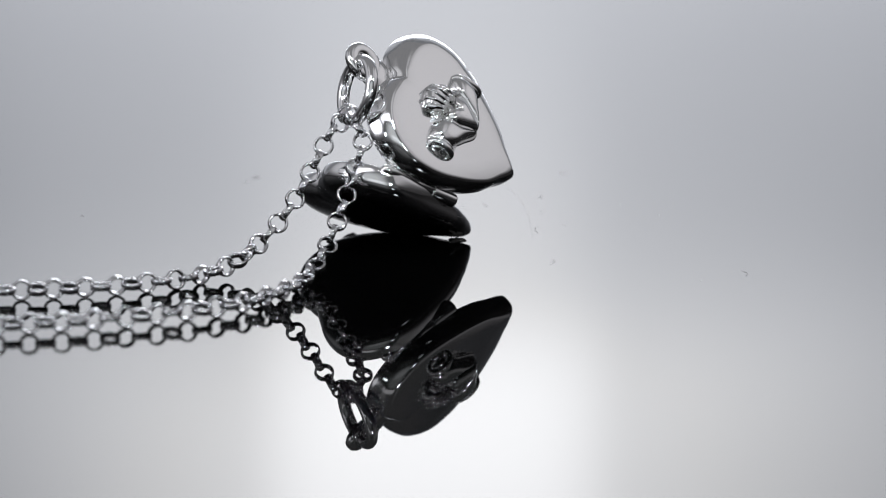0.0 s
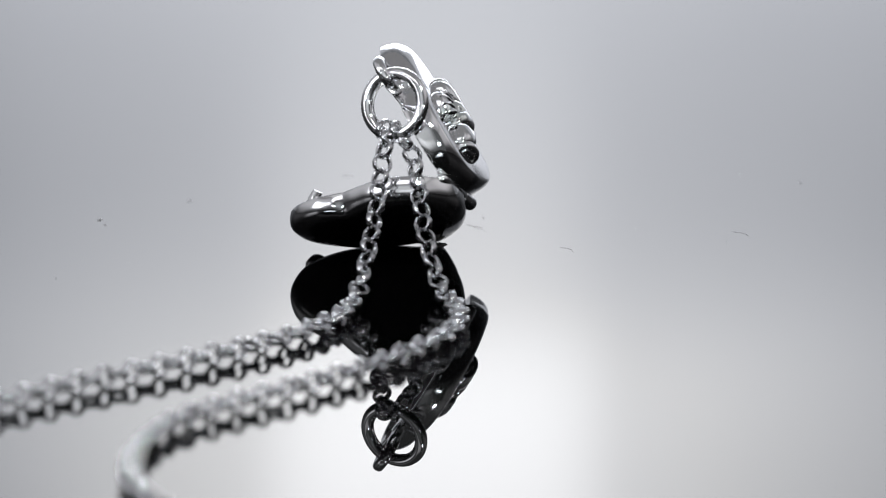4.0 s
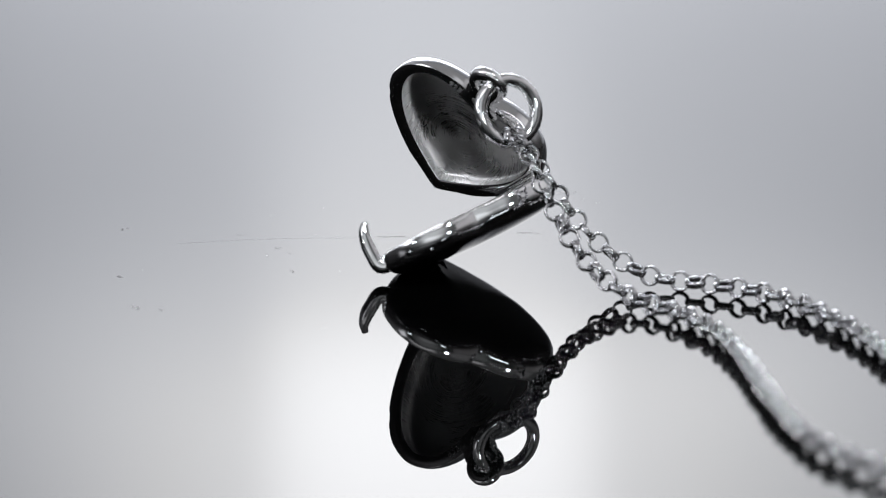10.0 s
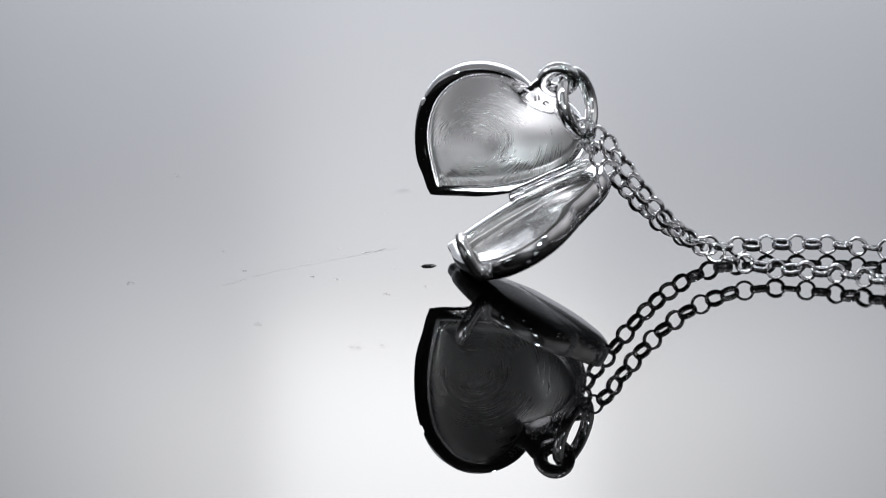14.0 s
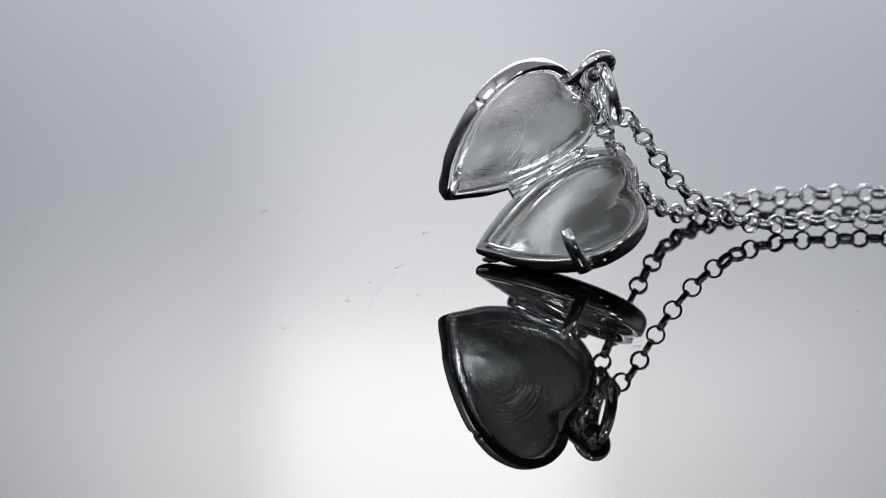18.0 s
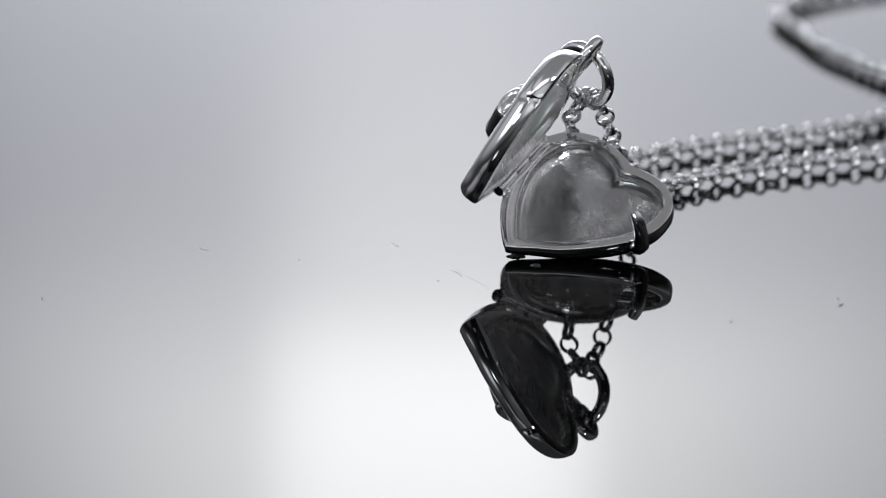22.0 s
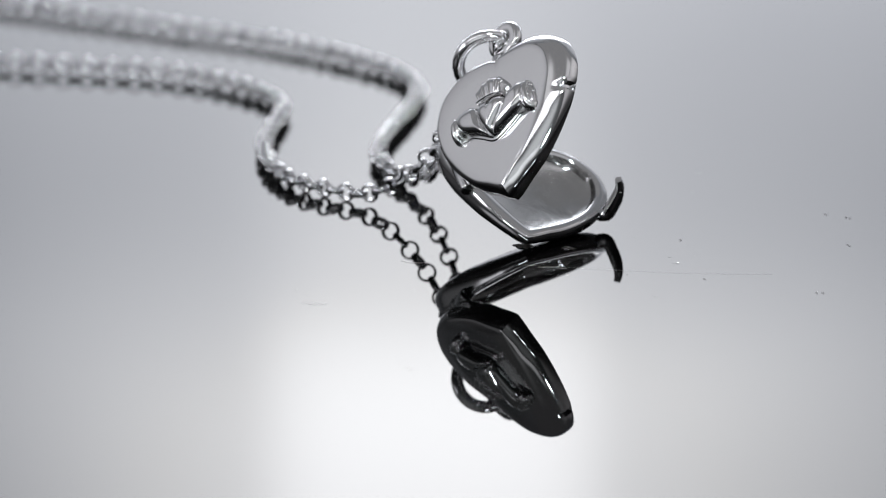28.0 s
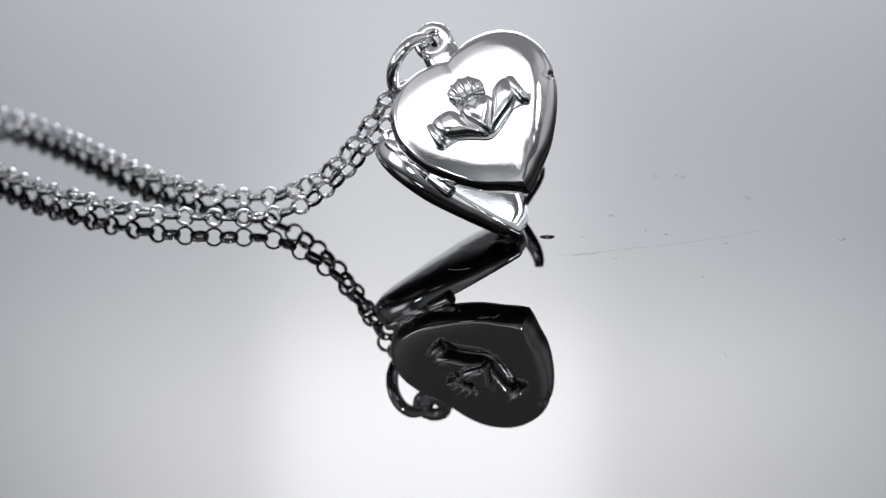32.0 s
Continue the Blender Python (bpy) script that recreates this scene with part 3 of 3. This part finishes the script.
# the end knuckle by the tip is cut flat, the one by the cleft runs out in a blunt cone
for prof in ([(-3.48, 0.66), (-3.45, 0.75), (-3.35, 0.81), (-3.2, BARREL), (-0.22, BARREL), (-0.12, 0.78), (-0.08, 0.6)],
             [(0.08, 0.6), (0.12, 0.78), (0.22, BARREL), (2.43, BARREL), (2.53, 0.78), (2.57, 0.6)],
             [(2.73, 0.6), (2.77, 0.78), (2.87, BARREL), (5.6, BARREL), (6.4, 0.74), (7.1, 0.54), (7.35, 0.3)]):
    part("knuckle", mesh("knuckle", *lathe(prof), 50), SILVER, hinge)


def hinge_plate(parent, sign, spans):
    """Rolled flanges that join the knuckles to a leaf's rim, laid in leaf space along the hinge line."""
    inv = (FRONT if parent is front_leaf else REAR).inverted()
    a = inv @ (HINGE_AT * MM) / MM
    d = (inv.to_3x3() @ HINGE_DIR).normalized()
    inward = Vector((sign, 0, 0))
    inward = (inward - d * inward.dot(d)).normalized()
    for x0, x1 in spans:
        for off, rad in ((1.05, 0.42),):
            path = [a + d * (x0 + (x1 - x0) * u) + inward * off + Vector((0, 0, 0.12)) for u in (0.0, 0.02, 0.06, 0.5, 0.94, 0.98, 1.0)]
            v, f = tube(path, [rad * k for k in (0.25, 0.75, 1.0, 1.0, 1.0, 0.75, 0.25)], 14)
            part("hinge_flange", mesh("hinge_flange", v, f, 50), SILVER, parent)


hinge_plate(front_leaf, FS, [(-3.2, 6.6)])
hinge_plate(rear_leaf, RS, [(-3.2, 6.4)])

# snap hook on the back leaf's free side
hx = 10.0
hook = [(hx - 1.3, 11.5, 1.15), (hx - 0.1, 11.45, 1.15), (hx + 0.45, 11.4, 0.7), (hx + 0.55, 11.35, -0.6), (hx + 0.5, 11.3, -2.2), (hx + 0.2, 11.25, -3.5), (hx - 0.35, 11.2, -4.3)]
pts, _ = spline([(x * RS, y, z) for x, y, z in hook], 22)
hv, hf = [], []
for i, p in enumerate(pts):
    a, b = pts[max(0, i - 1)], pts[min(len(pts) - 1, i + 1)]
    t = (b - a).normalized()
    side = Vector((0, 1, 0))
    nor = t.cross(side).normalized()
    wdt = (0.78 if i > 9 else 0.78 + 0.25 * (1 - i / 9)) * (1 - 0.25 * max(0, i - 17) / 4)
    for k in range(12):
        an = 2 * math.pi * k / 12
        c, s_ = math.cos(an), math.sin(an)
        hv.append(p + side * (math.copysign(abs(c) ** 0.6, c) * wdt) + nor * (math.copysign(abs(s_) ** 0.6, s_) * (0.74 - 0.34 * max(0, i - 13) / 8)))
hf = rings_faces(len(pts), 12) + [tuple(range(12)), tuple(range((len(pts) - 1) * 12, len(pts) * 12))]
part("snap_hook", mesh("snap_hook", hv, hf, 50), SILVER, rear_leaf, "curved polished snap hook")


# ---- putty crumbs that steady the tip ----
def crumb(cx, cy, size, squeeze, lean, seed, label):
    rnd = random.Random(seed)
    verts = []
    n = 30
    for z, k in ((0.02, 1.0), (0.02 + 0.14 * size, 0.75), (0.02 + 0.25 * size, 0.4)):
        for i in range(n):
            a = 2 * math.pi * i / n
            r = size * (1 + rnd.uniform(-0.55, 0.75)) * k
            p = Vector((r * math.cos(a), squeeze * r * math.sin(a)))
            p.rotate(Matrix.Rotation(radians(lean), 2))
            verts.append((cx + p.x, cy + p.y, z))
    me = mesh("putty_crumb", verts, rings_faces(3, n) + [tuple(range(n)), tuple(range(2 * n, 3 * n))])
    me.materials.append(PUTTY)
    return tagged(new("putty_crumb", me), label, "putty", "putty crumbs by the locket tip")


CRUMBS = [crumb(-2.75, 4.6, 1.0, 0.75, 60, 4, "torn crumb of dark putty under the locket tip"), crumb(-3.1, 9.9, 0.75, 0.5, 75, 9, "flat dark flake beside the locket tip")]

# ---- the chain ----
LINK_R, PITCH_L = 1.17, 1.77
STRAND_P = [(-15.5, -3.7, 16.1), (-16.8, -4.7, 15.6), (-18.7, -6.35, 12.1), (-21.1, -8.6, 7.9), (-23.9, -11.1, 4.5), (-27.2, -14.4, 2.1), (-31.1, -17.9, 1.12), (-35.0, -21.0, 1.17), (-43.0, -24.3, 1.17), (-54.0, -26.4, 1.17), (-66.0, -27.5, 1.17), (-76.0, -28.6, 1.17), (-87.0, -31.0, 1.17), (-98.0, -37.5, 1.17), (-106.5, -47.3, 1.17), (-114.5, -60.0, 1.17), (-121.3, -77.0, 1.17), (-129.0, -97.5, 1.17), (-136.5, -118.0, 1.17), (-143.0, -140.0, 1.17)]
STRAND_Q = [(-14.4, -4.1, 15.9), (-13.4, -5.0, 14.2), (-14.5, -7.9, 10.7), (-15.8, -10.6, 7.1), (-17.0, -13.6, 4.2), (-18.3, -16.8, 2.2), (-19.6, -19.8, 1.25), (-21.5, -24.8, 1.17), (-26.0, -31.0, 1.17), (-34.0, -36.0, 1.17), (-46.0, -40.3, 1.17), (-60.0, -42.9, 1.17), (-70.0, -45.3, 1.17), (-78.0, -50.6, 1.17), (-84.3, -58.0, 1.17), (-87.7, -65.0, 1.17), (-89.2, -73.0, 1.17), (-89.3, -85.0, 1.17), (-89.8, -97.5, 1.17), (-91.9, -109.0, 1.17), (-95.0, -123.5, 1.17), (-104.5, -134.5, 1.17), (-116.0, -140.5, 1.17), (-130.0, -144.0, 1.17), (-143.0, -140.0, 1.17)]
CHAIN = tagged(new("chain"), "fine silver rolo chain trailing from the jump ring", "chain")
link_me = mesh("link", *ring_band(LINK_R, 0.29, 0.68))


HANG_FACE = Vector((0.0, -1.0, 0.0))  # the way in which every second hanging link faces


def lay_chain(ctrl, start):
    _, length = spline(ctrl, 8)
    count = max(2, int(length / PITCH_L))
    pts, _ = spline(ctrl, count + 1)
    rnd = random.Random(11 + start)
    for i in range(count):
        a, b = pts[i], pts[i + 1]
        tan = (b - a).normalized()
        lying = min(1.0, max(0.0, (4.0 - a.z) / 2.0))
        up = Vector((0, 0, 1)) * lying + HANG_FACE * (1 - lying)
        up = (up - tan * up.dot(tan)).normalized()
        side = up.cross(tan)
        roll = radians((0 if (i + start) % 2 else 90) + rnd.uniform(-14, 14))
        axis = side * math.cos(roll) + up * math.sin(roll)
        third = axis.cross(tan)
        mid = (a + b) * 0.5
        m = Matrix(((tan.x, third.x, axis.x, mid.x * MM), (tan.y, third.y, axis.y, mid.y * MM), (tan.z, third.z, axis.z, mid.z * MM), (0, 0, 0, 1)))
        part("link", link_me, SILVER_LINK, CHAIN, "", m)


# end links threaded on the jump ring
ring_down = Vector((0, 0, -1)) - RING_N * RING_N.dot(Vector((0, 0, -1)))
ring_down.normalize()
for turn_deg, tilt in ((-16, 0.25), (13, -0.2)):
    spoke = Matrix.Rotation(radians(turn_deg), 3, RING_N) @ ring_down
    axis = (RING_N.cross(spoke) + RING_N * tilt).normalized()
    side = (spoke - axis * spoke.dot(axis)).normalized()
    third = axis.cross(side)
    mid = Vector((-14.2, -2.8, 19.4)) + spoke * 3.15
    m = Matrix(((side.x, third.x, axis.x, mid.x * MM), (side.y, third.y, axis.y, mid.y * MM), (side.z, third.z, axis.z, mid.z * MM), (0, 0, 0, 1)))
    part("link", link_me, SILVER_LINK, CHAIN, "end link on the jump ring", m @ Matrix.Diagonal((1.08, 1.08, 1.0, 1.0)))
lay_chain(STRAND_P, 0)
lay_chain(STRAND_Q, 1)


# ---- dust and lint on the disc ----
SPECKS = [(0.8, 23.6, 1.3), (10.6, 42.0, 1.4), (-10.9, 16.2, 0.6), (-10.9, 21.6, 1.3), (-3.3, 24.8, 0.5), (-3.1, 10.0, 1.8), (-1.3, 14.0, 0.3), (-2.2, 22.1, 0.9), (26.5, -13.0, 0.7), (20.5, -13.0, 0.4), (6.7, 9.6, 0.6), (-29.5, 35.6, 1.4), (-28.2, 38.6, 1.5), (7.3, 19.1, 0.7), (7.2, 28.3, 1.0), (9.9, 13.0, 0.7), (-10.4, 38.9, 0.5), (-13.8, 41.3, 1.2), (54.3, 6.1, 1.0), (50.9, 13.6, 0.4), (-36.9, 17.8, 0.5), (21.6, -2.2, 0.5), (21.6, 18.7, 0.6), (17.0, 24.6, 0.8), (-1.5, 13.7, 0.5), (8.4, -5.5, 0.4), (-47.8, 16.2, 0.9), (25.2, -14.8, 0.6)]


def dust():
    rnd = random.Random(7)
    items = []
    for x, y, size in SPECKS:
        for k in range(1 + int(size * 2)):
            a = rnd.uniform(0, math.pi)
            length, w = size * rnd.uniform(0.15, 0.38), size * rnd.uniform(0.012, 0.032)
            cx, cy = x + rnd.uniform(-0.3, 0.3) * size, y + rnd.uniform(-0.3, 0.3) * size
            v, f = tube([(cx - math.cos(a) * length / 2, cy - math.sin(a) * length / 2, 0.02 + w * 0.3), (cx, cy + rnd.uniform(-0.1, 0.1), 0.05 + w * 0.5), (cx + math.cos(a) * length / 2, cy + math.sin(a) * length / 2, 0.02 + w * 0.3)], [w * 0.5, w, w * 0.5], 6, False, 0.5)
            items.append((v, f))
    me = mesh("dust", *join(*items))
    me.materials.append(DUST)
    return tagged(new("dust", me), "sparse grey dust specks on the black disc", "dust", kind="stuff")


DUST_OB = dust()


def lint(points, r, label):
    pts, _ = spline([(x, y, 0.03) for x, y in points], 24)
    me = mesh("lint", *tube(pts, r, 6))
    me.materials.append(DUST)
    return tagged(new("lint", me), label, "lint", "stray fibres on the disc")


LINTS = [lint([(6.2, 6.8), (5.9, 16.0), (5.1, 26.0), (2.9, 35.3)], 0.0035, "long hair-thin fibre on the black disc"), lint([(30.0, -9.9), (30.6, -11.2), (30.2, -12.6)], 0.011, "short grey fibre on the black disc"), lint([(6.9, 8.6), (6.5, 10.3), (6.8, 12.0)], 0.011, "bent grey fibre on the black disc"), lint([(8.1, -7.3), (8.7, -6.0), (8.4, -4.6)], 0.011, "curled grey fibre on the black disc")]


# ---- everything on the disc turns with it ----
def motions():
    turn = [(k * 0.5, pose(0, 0, 0, 0, 0, RATE * k * 0.5)) for k in range(65)]
    for ob in (TURNTABLE, LOCKET, *CRUMBS, CHAIN, DUST_OB, *LINTS):
        walk(ob, turn)


motions()
